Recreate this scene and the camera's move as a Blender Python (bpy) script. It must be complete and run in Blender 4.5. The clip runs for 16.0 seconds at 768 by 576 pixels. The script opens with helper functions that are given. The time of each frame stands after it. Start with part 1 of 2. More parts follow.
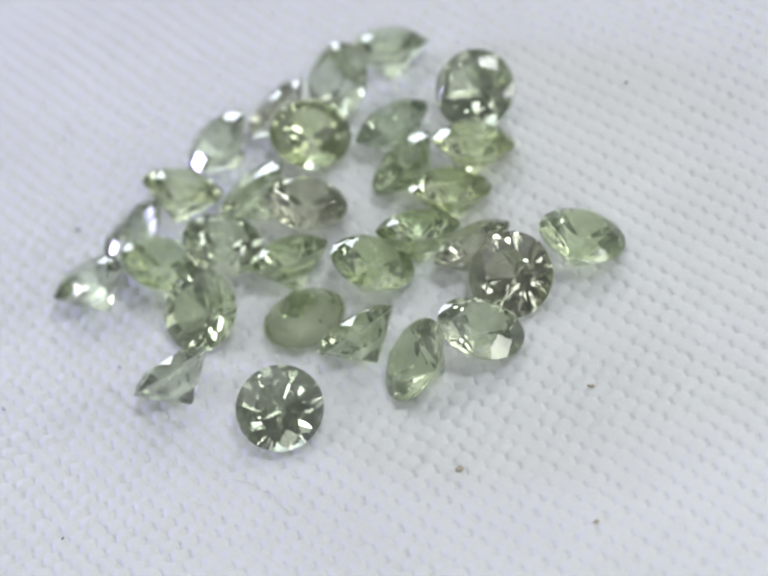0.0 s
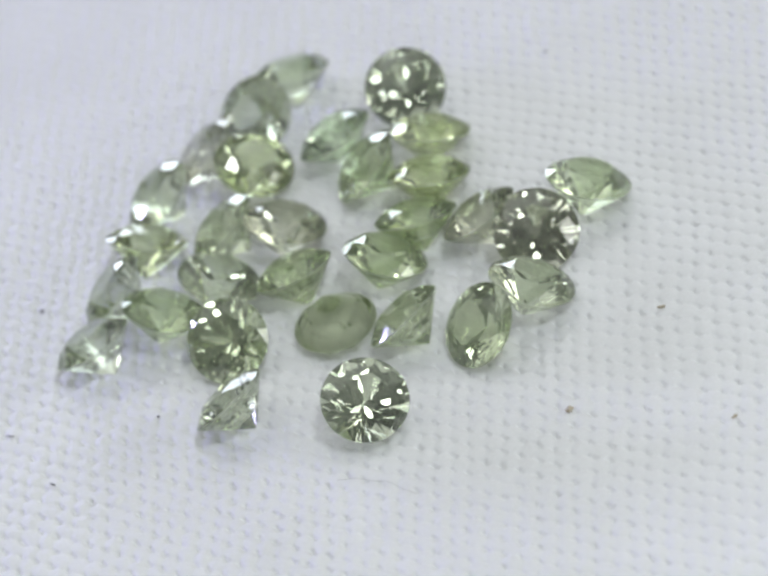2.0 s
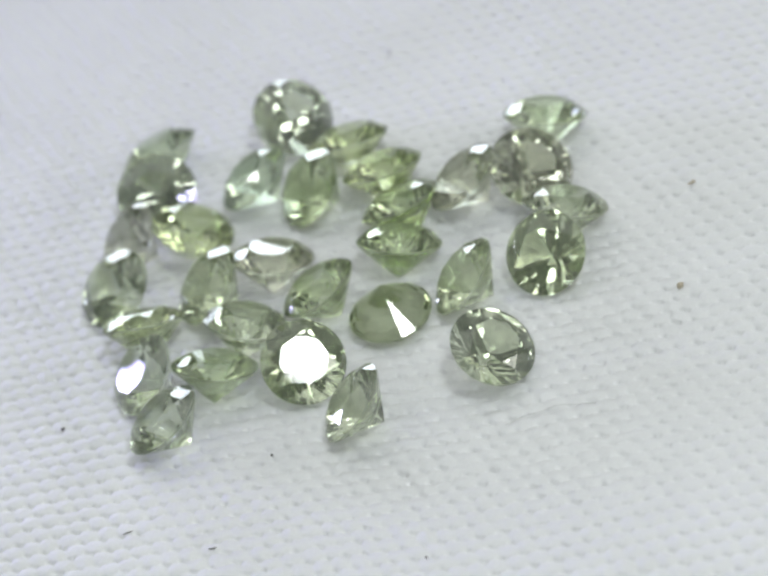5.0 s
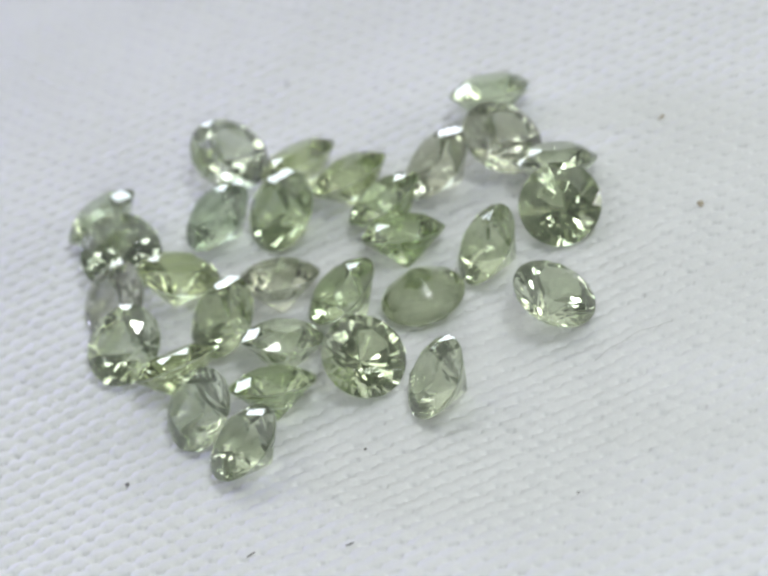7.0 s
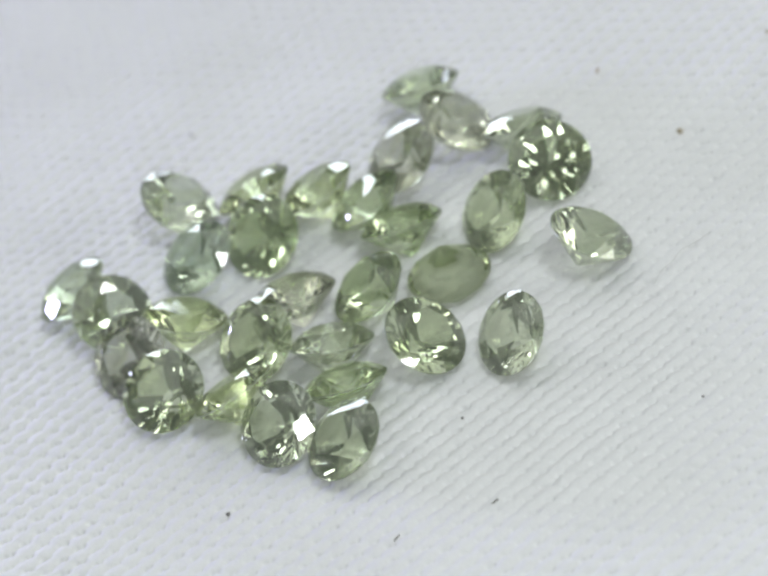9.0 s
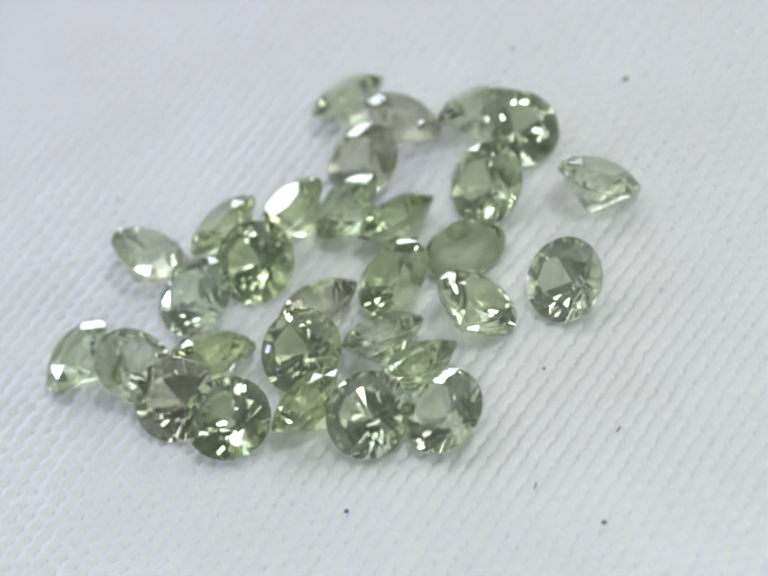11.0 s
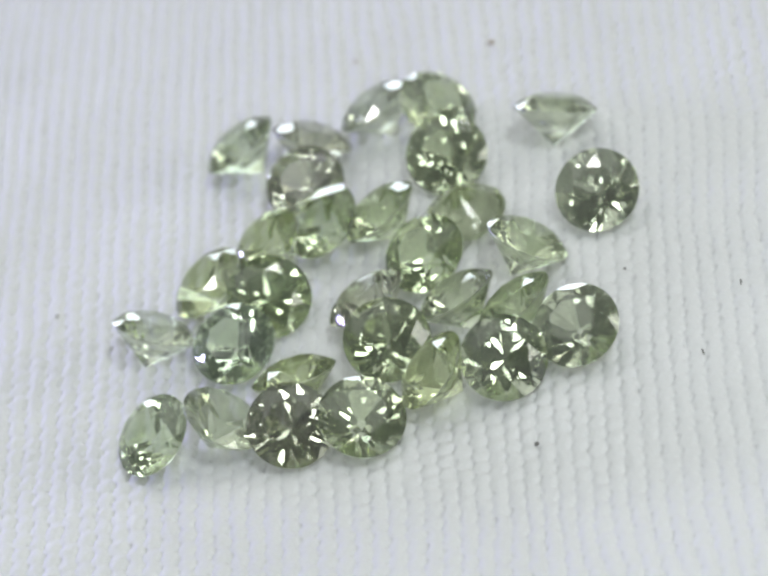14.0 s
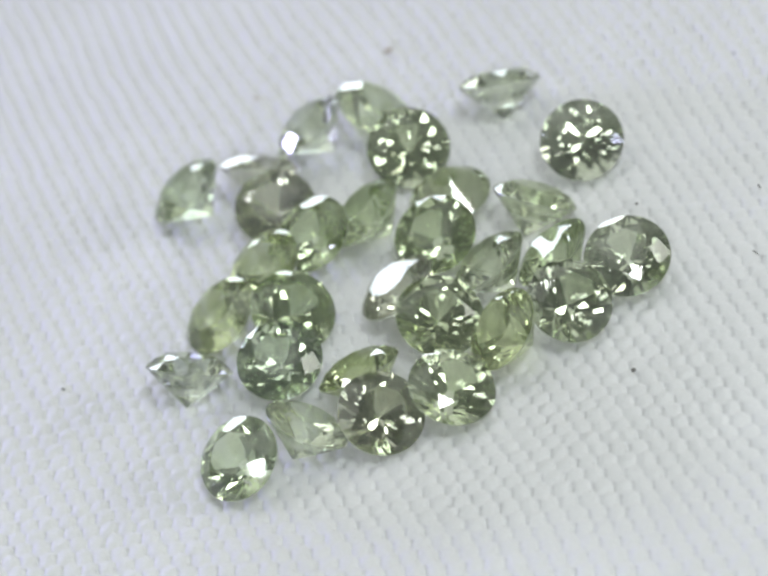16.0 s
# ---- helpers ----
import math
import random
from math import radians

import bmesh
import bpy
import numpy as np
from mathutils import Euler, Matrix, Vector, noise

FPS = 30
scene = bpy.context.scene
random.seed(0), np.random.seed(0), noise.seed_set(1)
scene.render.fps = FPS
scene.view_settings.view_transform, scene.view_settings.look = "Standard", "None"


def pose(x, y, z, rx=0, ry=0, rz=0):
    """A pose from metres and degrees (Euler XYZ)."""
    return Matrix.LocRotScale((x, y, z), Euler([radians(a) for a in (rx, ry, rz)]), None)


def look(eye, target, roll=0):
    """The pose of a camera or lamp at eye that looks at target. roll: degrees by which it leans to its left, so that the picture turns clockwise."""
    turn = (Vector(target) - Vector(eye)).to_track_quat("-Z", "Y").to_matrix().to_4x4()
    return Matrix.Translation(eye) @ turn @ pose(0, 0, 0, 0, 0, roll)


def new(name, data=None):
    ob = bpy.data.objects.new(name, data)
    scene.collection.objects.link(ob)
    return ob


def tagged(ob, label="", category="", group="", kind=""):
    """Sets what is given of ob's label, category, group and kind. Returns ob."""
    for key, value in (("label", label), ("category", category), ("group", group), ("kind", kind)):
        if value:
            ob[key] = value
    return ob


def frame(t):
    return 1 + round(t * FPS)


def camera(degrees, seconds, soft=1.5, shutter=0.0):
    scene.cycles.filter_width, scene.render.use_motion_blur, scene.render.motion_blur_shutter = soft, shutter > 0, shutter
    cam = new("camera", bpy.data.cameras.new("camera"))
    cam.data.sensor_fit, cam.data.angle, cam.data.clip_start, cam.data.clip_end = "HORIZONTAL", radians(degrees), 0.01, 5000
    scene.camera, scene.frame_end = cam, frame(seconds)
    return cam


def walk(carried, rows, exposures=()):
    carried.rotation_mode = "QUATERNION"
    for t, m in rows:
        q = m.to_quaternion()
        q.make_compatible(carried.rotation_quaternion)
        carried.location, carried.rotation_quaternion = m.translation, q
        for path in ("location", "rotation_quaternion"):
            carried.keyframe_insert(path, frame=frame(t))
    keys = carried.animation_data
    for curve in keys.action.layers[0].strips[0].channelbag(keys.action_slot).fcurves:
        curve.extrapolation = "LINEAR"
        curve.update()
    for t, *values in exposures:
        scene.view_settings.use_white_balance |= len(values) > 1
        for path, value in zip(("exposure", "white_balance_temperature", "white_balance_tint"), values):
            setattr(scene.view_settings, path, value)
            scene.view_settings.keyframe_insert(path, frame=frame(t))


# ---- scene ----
cam = camera(12.012, 16.0, soft=2.6)
EYE, AIM = (0.00008, -0.09839, 0.07943), (0.00008, -0.0017, 0.0)
still = look(EYE, AIM, roll=-20.54)

cam.data.dof.use_dof = True
cam.data.dof.focus_distance, cam.data.dof.aperture_fstop = 0.1196, 80.0
walk(cam, [(0, still), (16, still)], exposures=((0, -0.05, 6340, 12), (1.2, -0.05, 6340, 12), (3.2, -0.05, 6460, 9), (16, -0.05, 6460, 9)))

# the cloth turns under the camera: degrees at every half second
TURNS = (0.0, 4.26, 9.58, 14.86, 20.2, 25.61, 30.61, 35.01, 41.0, 46.4, 51.42, 56.23, 61.03, 66.01, 71.36, 75.8, 81.93, 86.48, 91.7, 96.63, 101.42, 106.25, 111.27, 116.64, 122.52, 126.83, 131.91, 137.09, 142.16, 147.36, 152.6, 156.66, 161.92)


# ---- light ----
world = bpy.data.worlds.new("room_light")
scene.world = world
world.use_nodes = True
wn = world.node_tree.nodes["Background"]
wn.inputs["Color"].default_value, wn.inputs["Strength"].default_value = (0.88, 0.94, 1.0, 1), 0.07


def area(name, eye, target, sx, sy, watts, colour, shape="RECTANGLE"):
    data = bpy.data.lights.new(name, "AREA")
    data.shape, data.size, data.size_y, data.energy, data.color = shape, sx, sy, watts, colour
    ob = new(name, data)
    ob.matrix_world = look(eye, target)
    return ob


area("window_light", (-0.04, 0.90, 0.13), (0, 0, 0), 0.50, 0.21, 3.3, (0.80, 0.86, 1.0))
area("desk_lamp", (0.112, -0.176, 0.34), (0, 0, 0), 0.063, 0.063, 0.44, (0.92, 0.98, 1.0), "DISK")
# broad overhead fill, added so the facets alternate bright and dark
area("added_overhead_fill", (-0.05, 0.42, 0.95), (-0.05, 0.30, 0), 1.5, 1.1, 4.7, (0.97, 0.99, 0.97))
# fill added close on the right, so brightness falls off leftwards
area("added_side_fill", (0.165, -0.066, 0.072), (0.01, 0, 0), 0.09, 0.042, 0.07, (1.0, 1.0, 0.94))
# lilac fill added low on the left, imitates the lens's tint in that corner
area("added_lilac_fill", (-0.102, 0.070, 0.018), (-0.016, 0.016, 0), 0.03, 0.012, 0.13, (0.52, 0.48, 1.0))
# small unseen disc lamps, added high up for more sparkle in the stones
for turn, rise in ((95, 76), (140, 52), (40, 52)):
    way = Vector((math.cos(radians(turn)) * math.cos(radians(rise)), math.sin(radians(turn)) * math.cos(radians(rise)), math.sin(radians(rise))))
    area("added_sparkle_spot", way * 1.1, (0, 0, 0), 0.065, 0.065, 0.42, (0.95, 0.99, 0.98), "DISK")
# the small lamps round the microscope's lens
for k in range(8):
    side = still @ Matrix.Rotation(radians(45 * k + 15), 4, "Z") @ Vector((0.016, 0, 0.001))
    area("microscope_led", side, (0, 0, 0), 0.0045, 0.0045, 0.0046, (0.92, 0.98, 1.0), "DISK")


# ---- materials ----
def nodes(name):
    m = bpy.data.materials.new(name)
    m.use_nodes = True
    t = m.node_tree
    return m, t, t.nodes["Principled BSDF"]


def add(t, kind, **values):
    n = t.nodes.new(kind)
    for k, v in values.items():
        n.inputs[k].default_value = v
    return n


def cotton():
    m, t, b = nodes("white_cotton")
    co = add(t, "ShaderNodeTexCoord")
    fine = add(t, "ShaderNodeTexNoise", Scale=9000.0, Detail=4.0, Roughness=0.65)
    wide = add(t, "ShaderNodeTexNoise", Scale=160.0, Detail=3.0)
    ramp = t.nodes.new("ShaderNodeValToRGB")
    ramp.color_ramp.elements[0].position, ramp.color_ramp.elements[1].position = 0.3, 0.75
    ramp.color_ramp.elements[0].color = (0.67, 0.67, 0.66, 1)
    ramp.color_ramp.elements[1].color = (0.765, 0.765, 0.765, 1)
    mix = t.nodes.new("ShaderNodeMath")
    mix.operation = "ADD"
    half = t.nodes.new("ShaderNodeMath")
    half.operation, half.inputs[1].default_value = "MULTIPLY", 0.5
    bump = add(t, "ShaderNodeBump", Strength=0.35, Distance=0.00005)
    for n in (fine, wide):
        t.links.new(co.outputs["Object"], n.inputs["Vector"])
    t.links.new(fine.outputs["Fac"], mix.inputs[0])
    t.links.new(wide.outputs["Fac"], mix.inputs[1])
    t.links.new(mix.outputs[0], half.inputs[0])
    t.links.new(half.outputs[0], ramp.inputs["Fac"])
    t.links.new(ramp.outputs["Color"], b.inputs["Base Color"])
    # fibres drawn out along the yarn
    along = t.nodes.new("ShaderNodeMapping")
    along.inputs["Rotation"].default_value, along.inputs["Scale"].default_value = (0, 0, radians(65 + 18)), (5000, 26000, 9000)
    fibre = add(t, "ShaderNodeTexNoise", Scale=1.0, Detail=2.0)
    t.links.new(co.outputs["Object"], along.inputs["Vector"])
    t.links.new(along.outputs[0], fibre.inputs["Vector"])
    t.links.new(fibre.outputs["Fac"], bump.inputs["Height"])
    t.links.new(bump.outputs["Normal"], b.inputs["Normal"])
    b.inputs["Roughness"].default_value = 0.9
    b.inputs["Specular IOR Level"].default_value = 0.15
    return m


def crystal(name, colour, rough=0.0, thin=0.15):
    """Clear coloured crystal: white surface gloss by Fresnel over a tinted refraction."""
    m = bpy.data.materials.new(name)
    m.use_nodes = True
    t = m.node_tree
    t.nodes.remove(t.nodes["Principled BSDF"])
    out = t.nodes["Material Output"]
    bend = add(t, "ShaderNodeBsdfRefraction", Color=(*colour, 1), IOR=1.78, Roughness=rough)
    gloss = add(t, "ShaderNodeBsdfGlossy", Color=(*(c ** 0.25 for c in colour), 1), Roughness=rough)
    fres = add(t, "ShaderNodeFresnel", IOR=1.78)
    mix = t.nodes.new("ShaderNodeMixShader")
    clear = add(t, "ShaderNodeBsdfTransparent", Color=(*(c ** 1.6 for c in colour), 1))
    body = t.nodes.new("ShaderNodeMixShader")
    body.inputs[0].default_value = thin
    t.links.new(fres.outputs[0], mix.inputs[0])
    t.links.new(bend.outputs[0], mix.inputs[1])
    t.links.new(gloss.outputs[0], mix.inputs[2])
    t.links.new(mix.outputs[0], body.inputs[1])
    t.links.new(clear.outputs[0], body.inputs[2])
    t.links.new(body.outputs[0], out.inputs["Surface"])
    return m


COTTON = cotton()
TONES = {
    "grey": crystal("grey_green_crystal", (0.914, 0.941, 0.856)),
    "brown": crystal("smoky_crystal", (0.908, 0.918, 0.846)),
    "pale": crystal("pale_green_crystal", (0.914, 0.948, 0.838)),
    "mint": crystal("mint_crystal", (0.920, 0.961, 0.843), 0.03),
    "green": crystal("green_crystal", (0.894, 0.938, 0.808)),
    "olive": crystal("olive_crystal", (0.874, 0.914, 0.773)),
    "yellow": crystal("yellow_green_crystal", (0.914, 0.951, 0.798), 0.02),
    "blue": crystal("blue_green_crystal", (0.897, 0.942, 0.853)),
}
GIRDLE = crystal("ground_girdle", (0.72, 0.77, 0.66), 0.35)
WORDS = {
    "grey": "grey-green", "brown": "smoky grey-brown", "pale": "pale green", "mint": "very pale mint-green",
    "green": "leaf-green", "olive": "deep olive-green", "yellow": "yellow-green", "blue": "bluish green",
}


# ---- the cloth ----
def cloth():
    fine = np.arange(-0.0275, 0.02751, 0.00006)
    edge = np.geomspace(0.0005, 0.04, 14)
    xs = np.concatenate([fine[0] - edge[::-1], fine, fine[-1] + edge])
    n = len(xs)
    u, v = np.meshgrid(xs, xs)
    rng = np.random.default_rng(4)

    def soft(cell, amount):
        # smooth uneven shifts of the threads
        k = int(0.16 / cell) + 4
        g = rng.normal(0, amount, (k, k))
        a, b = (u + 0.08) / cell, (v + 0.08) / cell
        i, j = a.astype(int), b.astype(int)
        fa, fb = a - i, b - j
        fa, fb = fa * fa * (3 - 2 * fa), fb * fb * (3 - 2 * fb)
        return (g[i, j] * (1 - fa) * (1 - fb) + g[i + 1, j] * fa * (1 - fb) + g[i, j + 1] * (1 - fa) * fb + g[i + 1, j + 1] * fa * fb)

    q, p = 0.00058, 0.00033
    du, dv = soft(0.0009, 0.00005) + soft(0.006, 0.00015), soft(0.0009, 0.00003) + soft(0.006, 0.00018)
    b = (v + dv) / q
    kb = np.round(b)
    across = b - kb
    rib = np.cos(np.pi * across)
    over = np.cos(np.pi * ((u + du) / p + kb + 0.55 * across))
    z = 0.000065 * np.clip(rib, 0, 1) ** 0.7 + 0.000009 * over * (0.35 + rib)
    z -= (0.00016 + soft(0.0005, 0.00006)) * np.exp(-(((1 + over) / 0.4) ** 2) - (rib / 0.45) ** 2)
    z += soft(0.00035, 0.000012) + soft(0.0002, 0.000008) + soft(0.004, 0.00003) - 0.00011
    me = bpy.data.meshes.new("cotton_cloth")
    ids = np.arange(n * n).reshape(n, n)
    quads = np.stack([ids[:-1, :-1], ids[:-1, 1:], ids[1:, 1:], ids[1:, :-1]], -1).reshape(-1, 4)
    me.vertices.add(n * n)
    turn = radians(-65)
    x, y = u * math.cos(turn) - v * math.sin(turn), u * math.sin(turn) + v * math.cos(turn)
    me.vertices.foreach_set("co", np.stack([x, y, z], -1).astype(np.float32).ravel())
    me.loops.add(quads.size)
    me.loops.foreach_set("vertex_index", quads.ravel().astype(np.int32))
    me.polygons.add(len(quads))
    me.polygons.foreach_set("loop_start", np.arange(0, quads.size, 4, dtype=np.int32))
    me.polygons.foreach_set("use_smooth", np.ones(len(quads), dtype=bool))
    me.update(calc_edges=True)
    me.materials.append(COTTON)
    return tagged(new("cotton_cloth", me), "white plain-woven cotton cloth lying flat under the stones", "cloth")


# ---- the stones ----
def brilliant(table, crown, pavilion, size, wide, girdle=0.026):
    """The four faceted parts of a round brilliant, its girdle in the plane z = 0."""

    def ring(r, z, n, shift=0.0):
        return [(r * math.cos(2 * math.pi * (k + shift) / n), r * math.sin(2 * math.pi * (k + shift) / n), z) for k in range(n)]

    c8 = math.cos(math.pi / 8)
    rs, rp = 0.5 * (table + 1.0) + 0.02, 0.24
    top = ring(table, girdle + crown, 8)
    star = ring(rs, girdle + crown * (1 - (rs * c8 - table) / (1 - table)), 8, 0.5)
    up, low = ring(1, girdle, 48), ring(1, -girdle, 48)
    deep = ring(rp, -girdle - pavilion * (1 - rp * c8), 8, 0.5)
    culet = (0, 0, -girdle - pavilion)

    def scallop(rim, inner):
        # the rim rises and falls where the flat half facets meet it
        for k in range(48):
            if k % 3:
                a, b, c = Vector(inner[k // 6]), Vector(rim[k - k % 3]), Vector(rim[(k - k % 3 + 3) % 48])
                n = (b - a).cross(c - a)
                rim[k] = (rim[k][0], rim[k][1], a.z - (n.x * (rim[k][0] - a.x) + n.y * (rim[k][1] - a.y)) / n.z)

    scallop(up, star)
    scallop(low, deep)
    parts = {"table_facet": [top], "crown": [], "girdle": [], "pavilion": []}
    for k in range(8):
        n = (k + 1) % 8
        parts["crown"] += [(top[k], star[k], top[n]), (top[k], star[k - 1], up[6 * k], star[k])]
        parts["pavilion"].append((culet, deep[k], low[6 * k], deep[k - 1]))
        for j in (0, 3):
            arc = [(6 * k + j + i) % 48 for i in range(4)]
            parts["crown"].append((star[k], *(up[i] for i in arc)))
            parts["pavilion"].append((deep[k], *(low[i] for i in arc)))
    for k in range(48):
        parts["girdle"].append((up[k], low[k], low[(k + 1) % 48], up[(k + 1) % 48]))
    for name, faces in parts.items():
        bm = bmesh.new()
        made = {}
        for face in faces:
            corner = [made.get(co) or made.setdefault(co, bm.verts.new((co[0] * size * wide, co[1] * size, co[2] * size))) for co in face]
            f = bm.faces.new(corner)
            f.normal_update()
            if f.normal.dot(f.calc_center_median()) < 0:
                f.normal_flip()
        yield name, bm


def part(name, bm, material, parent, label=""):
    me = bpy.data.meshes.new(name)
    bm.to_mesh(me)
    bm.free()
    me.materials.append(material)
    ob = new(name, me)
    ob.parent = parent
    return tagged(ob, label)


# cut, millimetres from the turning point, azimuth and lean of the table, lift, colour
STONES = (
    ("brilliant", -4.52, -7.10, 268, 35, 1.15, "grey"),
    ("brilliant", 4.21, -4.70, 248, 39, 1.01, "brown"),
    ("brilliant", 5.58, 5.53, 248, 40, 1.09, "grey"),
    ("brilliant", -6.10, -0.63, 231, 41, 1.02, "pale"),
    ("inverted", -2.82, -2.25, 349, 180, 0.00, "olive"),
    ("brilliant", -1.29, -4.50, 110, 38, 0.96, "pale"),
    ("brilliant", 0.18, -7.00, 184, 37, 0.99, "pale"),
    ("brilliant", 2.61, -6.69, 344, 29, 0.98, "grey"),
    ("brilliant", 0.02, -1.41, 355, 29, 0.92, "green"),
    ("brilliant", 1.89, -0.58, 56, 25, 0.89, "green"),
    ("brilliant", -1.46, 2.90, 349, 23, 0.87, "brown"),
    ("brilliant", -4.63, 2.33, 335, 28, 1.02, "grey"),
    ("brilliant", -2.64, 0.50, 85, 25, 0.86, "green"),
    ("brilliant", -7.66, -3.24, 110, 39, 1.07, "grey"),
    ("brilliant", -9.46, 3.16, 104, 26, 1.04, "grey"),
    ("brilliant", -7.58, 4.95, 135, 38, 1.06, "grey"),
    ("brilliant", -6.86, 2.43, 351, 28, 1.09, "green"),
    ("brilliant", -5.39, 6.02, 23, 34, 1.22, "yellow"),
    ("brilliant", -3.10, 4.69, 130, 34, 1.02, "pale"),
    ("brilliant", -3.75, 8.19, 156, 30, 0.91, "pale"),
    ("brilliant", -1.39, 8.91, 136, 38, 0.96, "brown"),
    ("brilliant", -0.44, 6.67, 302, 27, 0.93, "yellow"),
    ("brilliant", 1.11, 9.01, 211, 41, 1.01, "grey"),
    ("brilliant", 3.34, 10.10, 59, 27, 0.98, "mint"),
    ("brilliant", 2.42, 5.61, 108, 25, 0.92, "blue"),
    ("brilliant", 2.20, 3.22, 139, 38, 0.95, "green"),
    ("brilliant", 4.83, 2.90, 30, 26, 0.96, "yellow"),
    ("brilliant", 3.45, 0.83, 38, 24, 0.97, "yellow"),
    ("brilliant", 3.40, -2.36, 108, 27, 0.99, "brown"),
    ("brilliant", 6.94, -4.07, 355, 27, 0.87, "mint"),
)

PLACED = []


def stones():
    for i, (cut, x, y, azimuth, lean, lift, tone) in enumerate(STONES):
        rng = random.Random(i * 7 + 3)
        lying = " gemstone lying face down on white cloth" if lean > 90 else " gemstone lying tilted on white cloth"
        ob = tagged(new("cut_gemstone"), "small round brilliant-cut " + WORDS[tone] + lying, "gemstone", "loose gemstones on the cloth")
        turn = Matrix.Rotation(radians(azimuth), 4, "Z") @ Matrix.Rotation(radians(lean), 4, "Y") @ Matrix.Rotation(radians(16) if cut == "inverted" else rng.uniform(0, 6.28), 4, "Z")
        shape = (0.56 + rng.uniform(-0.03, 0.03), 0.28 + (0.12 if cut == "inverted" else rng.uniform(-0.03, 0.03)), 0.84 if cut == "inverted" else 0.895 + rng.uniform(-0.04, 0.04), 0.001466, rng.uniform(0.98, 1.02))
        low = 0.0
        for name, bm in brilliant(*shape):
            low = min(low, min((turn @ v.co).z for v in bm.verts))
            part(name, bm, GIRDLE if name == "girdle" else TONES[tone], ob, "fine-ground rim" if name == "girdle" else "")
        z = max(lift * 0.001 + 0.00005, -low - 0.00016)
        PLACED.append((ob, Matrix.Translation((x * 0.001, y * 0.001, z)) @ turn))


# ---- dirt on the cloth ----
def dirt(kind, label, colour, spots):
    m, t, b = nodes(kind)
    grain = add(t, "ShaderNodeTexNoise", Scale=20000.0)
    ramp = t.nodes.new("ShaderNodeValToRGB")
    ramp.color_ramp.elements[0].color = (*(c * 0.6 for c in colour), 1)
    ramp.color_ramp.elements[1].color = (*(min(1, c * 1.5) for c in colour), 1)
    t.links.new(grain.outputs["Fac"], ramp.inputs["Fac"])
    t.links.new(ramp.outputs["Color"], b.inputs["Base Color"])
    b.inputs["Roughness"].default_value = 0.8
    for i, (x, y, long, broad, way) in enumerate(spots):
        rng = random.Random(i + len(kind))
        bm = bmesh.new()
        bmesh.ops.create_icosphere(bm, subdivisions=2, radius=0.5)
        for v in bm.verts:
            v.co *= 1 + rng.uniform(-0.28, 0.28)
            v.co.x += 0.35 * v.co.y * v.co.y
            v.co = Vector((v.co.x * long, v.co.y * broad, v.co.z * min(long, broad) * 0.8)) * 0.001
        me = bpy.data.meshes.new(kind)
        bm.to_mesh(me)
        bm.free()
        me.materials.append(m)
        ob = tagged(new(kind, me), label, "dirt speck", "specks on the cloth")
        PLACED.append((ob, Matrix.Translation((x * 0.001, y * 0.001, 0.00002)) @ Matrix.Rotation(radians(way), 4, "Z")))


dirt("brown_speck", "tiny brown speck of dirt caught in the white cloth", (0.42, 0.37, 0.28), (
    (5.26, -10.13, 0.30, 0.11, -40), (0.31, -11.66, 0.26, 0.24, 20), (3.72, -16.14, 0.20, 0.12, 0)))
dirt("dark_speck", "tiny dark grey speck of dust on the white cloth", (0.16, 0.155, 0.145), (
    (-9.56, 7.54, 0.17, 0.14, 30), (-16.63, 2.23, 0.17, 0.15, 0), (10.7, 4.28, 0.13, 0.10, 0), (-12.73, -8.05, 0.10, 0.08, 40), (-9.42, -0.71, 0.10, 0.09, 0)))
dirt("dark_fibre", "short thin dark fibre lying on the white cloth", (0.16, 0.16, 0.14), (
    (-13.58, 2.74, 0.36, 0.05, -52), (-13.68, -0.6, 0.30, 0.06, -70)))


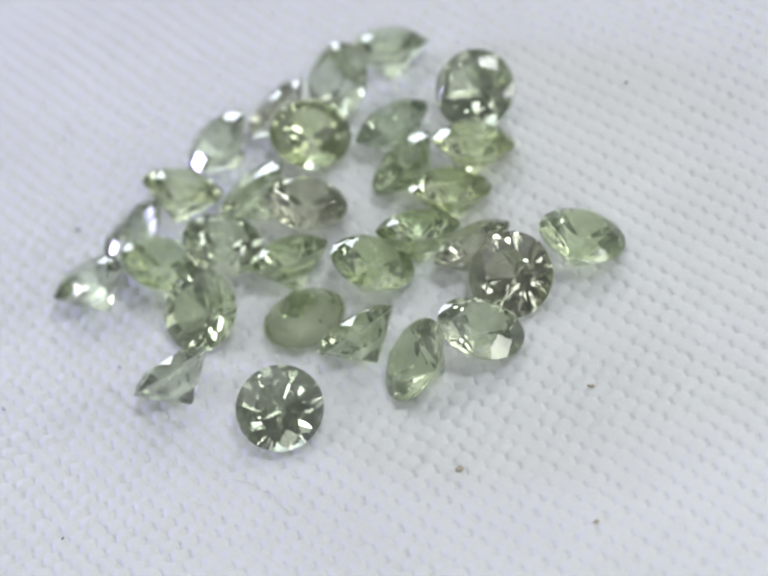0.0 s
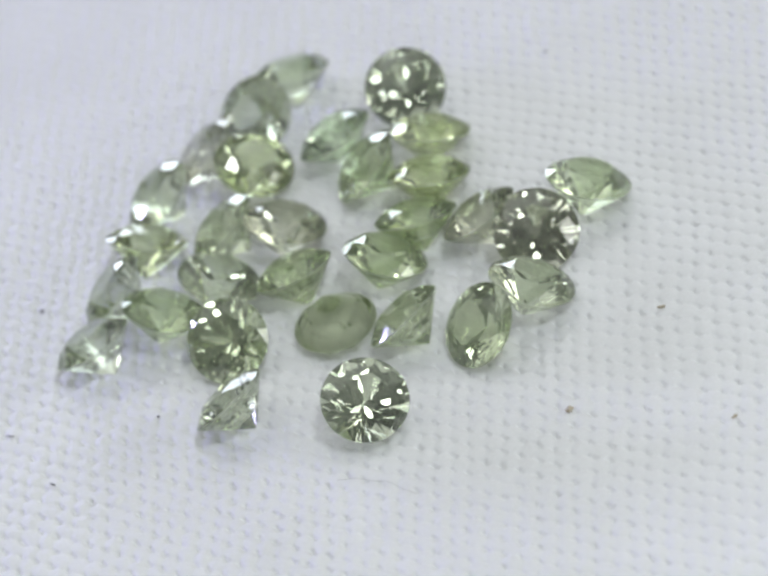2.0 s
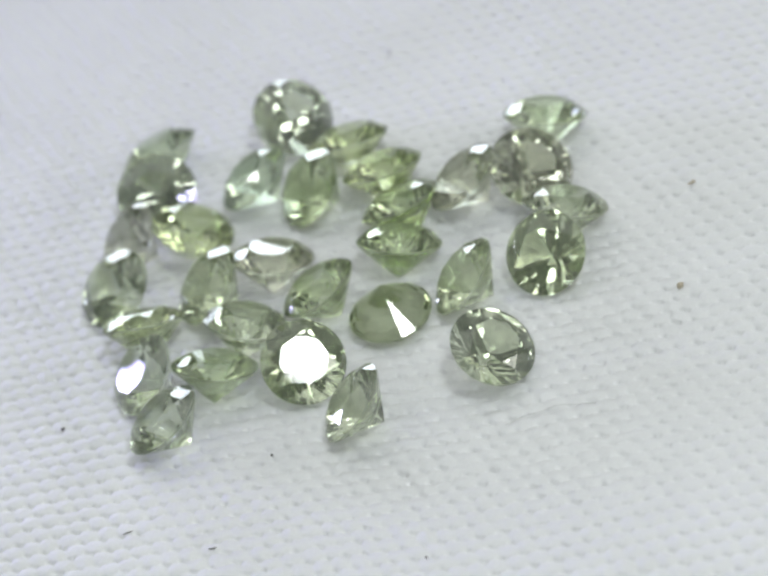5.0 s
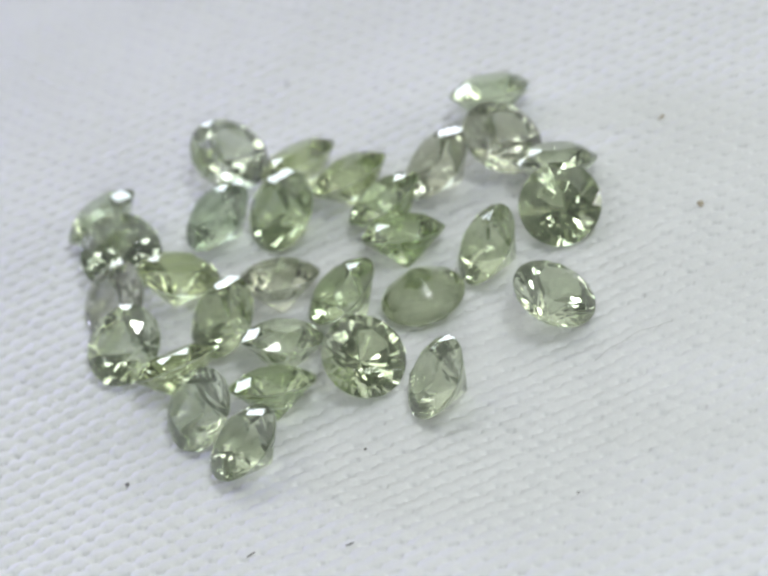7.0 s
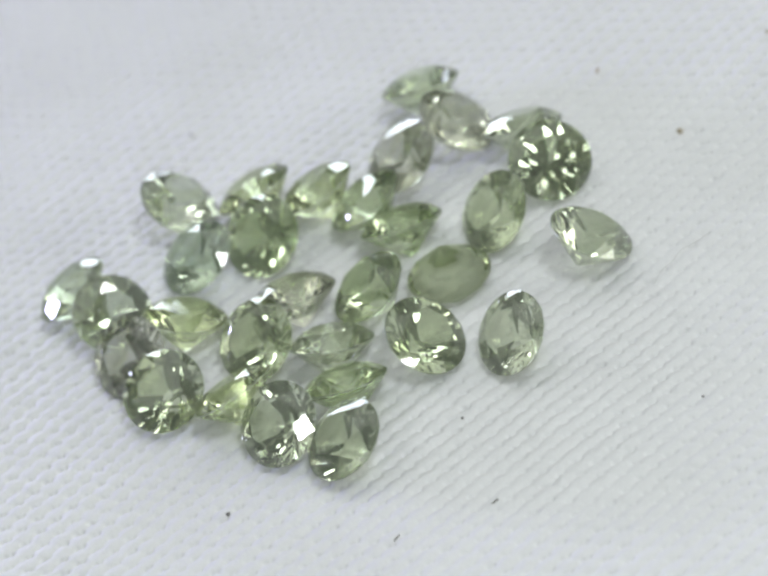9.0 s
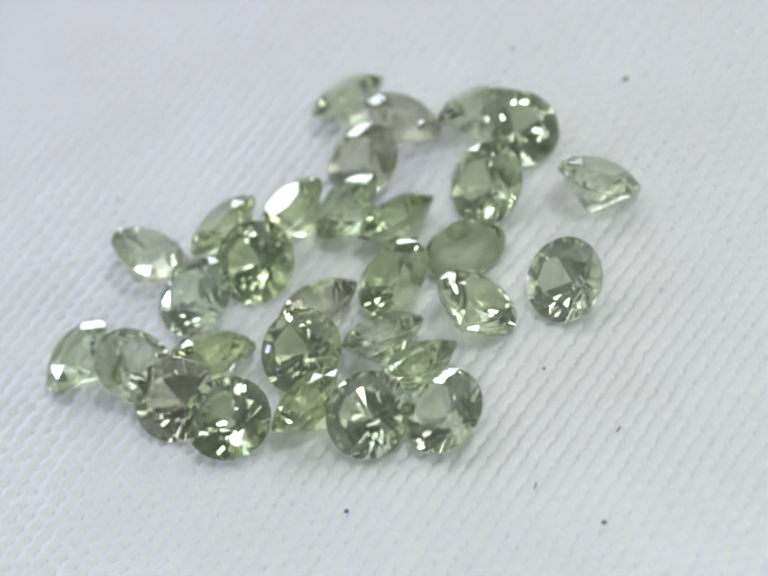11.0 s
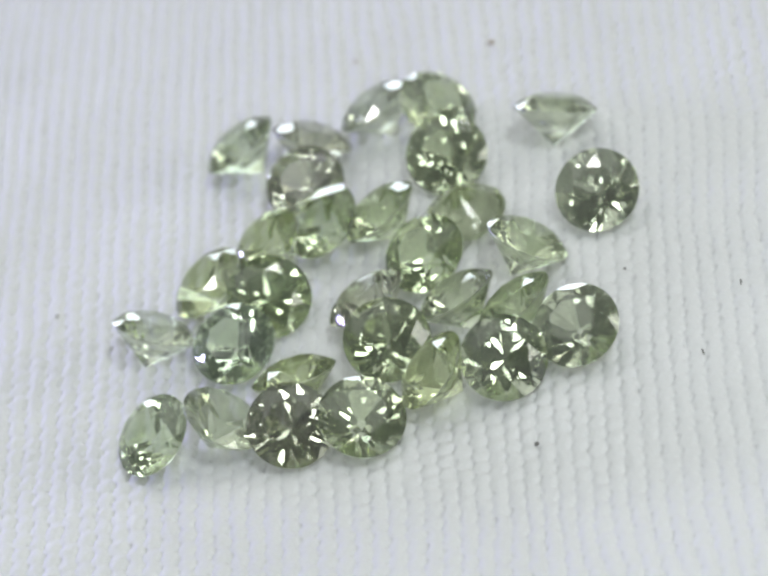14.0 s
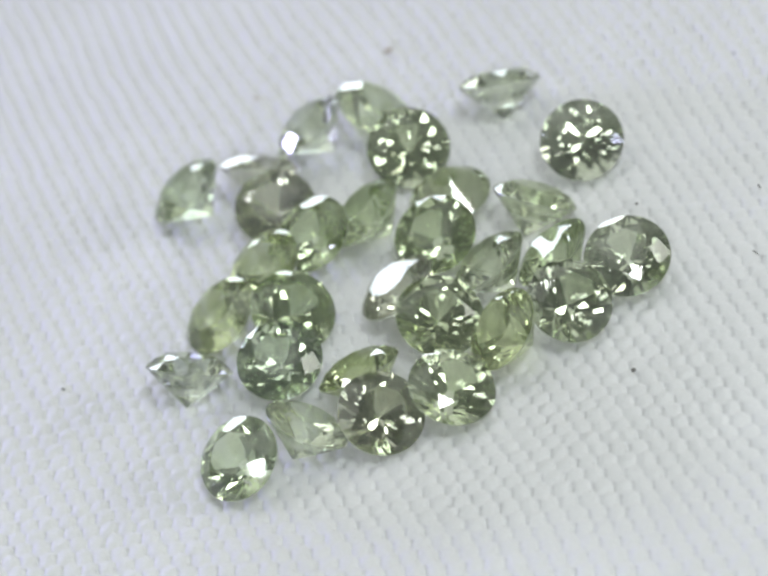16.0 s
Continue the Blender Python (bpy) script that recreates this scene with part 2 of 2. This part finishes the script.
def loose_fibre(x, y, way, long, bend):
    cu = bpy.data.curves.new("loose_fibre", "CURVE")
    cu.dimensions, cu.bevel_depth, cu.bevel_resolution = "3D", 0.000009, 1
    line = cu.splines.new("POLY")
    line.points.add(11)
    for k, p in enumerate(line.points):
        u = k / 11 - 0.5
        p.co = (u * long, bend * math.cos(3 * u) + 0.15 * bend * math.sin(17 * u), 0.00004 + 0.00002 * math.sin(9 * u), 1)
    wool, t, b = nodes("grey_fibre")
    b.inputs["Base Color"].default_value = (0.5, 0.5, 0.48, 1)
    b.inputs["Roughness"].default_value = 0.7
    cu.materials.append(wool)
    ob = tagged(new("loose_fibre", cu), "fine grey hair-like fibre lying on the white cloth", "fibre")
    PLACED.append((ob, Matrix.Translation((x * 0.001, y * 0.001, 0)) @ Matrix.Rotation(radians(way), 4, "Z")))


def table_top():
    m, t, b = nodes("white_laminate")
    grain = add(t, "ShaderNodeTexNoise", Scale=900.0, Detail=3.0)
    ramp = t.nodes.new("ShaderNodeValToRGB")
    ramp.color_ramp.elements[0].color, ramp.color_ramp.elements[1].color = (0.66, 0.66, 0.66, 1), (0.74, 0.74, 0.74, 1)
    t.links.new(grain.outputs["Fac"], ramp.inputs["Fac"])
    t.links.new(ramp.outputs["Color"], b.inputs["Base Color"])
    b.inputs["Roughness"].default_value = 0.6
    bm = bmesh.new()
    bmesh.ops.create_cube(bm, size=1.0, matrix=Matrix.Translation((0, 0, -0.0106)) @ Matrix.Diagonal((0.5, 0.5, 0.02, 1)))
    bmesh.ops.bevel(bm, geom=bm.edges[:], offset=0.002, segments=2, affect="EDGES")
    me = bpy.data.meshes.new("table_top")
    bm.to_mesh(me)
    bm.free()
    me.materials.append(m)
    tagged(new("table_top", me), "plain white table top under the white cloth", "table", kind="structure")


table_top()
PLACED.append((cloth(), Matrix.Identity(4)))
stones()
loose_fibre(-6.1, -9.6, -62, 0.0030, 0.0003)


def motions():
    for ob, m in PLACED:
        walk(ob, [(k * 0.5, Matrix.Rotation(radians(a), 4, "Z") @ m) for k, a in enumerate(TURNS)])


motions()
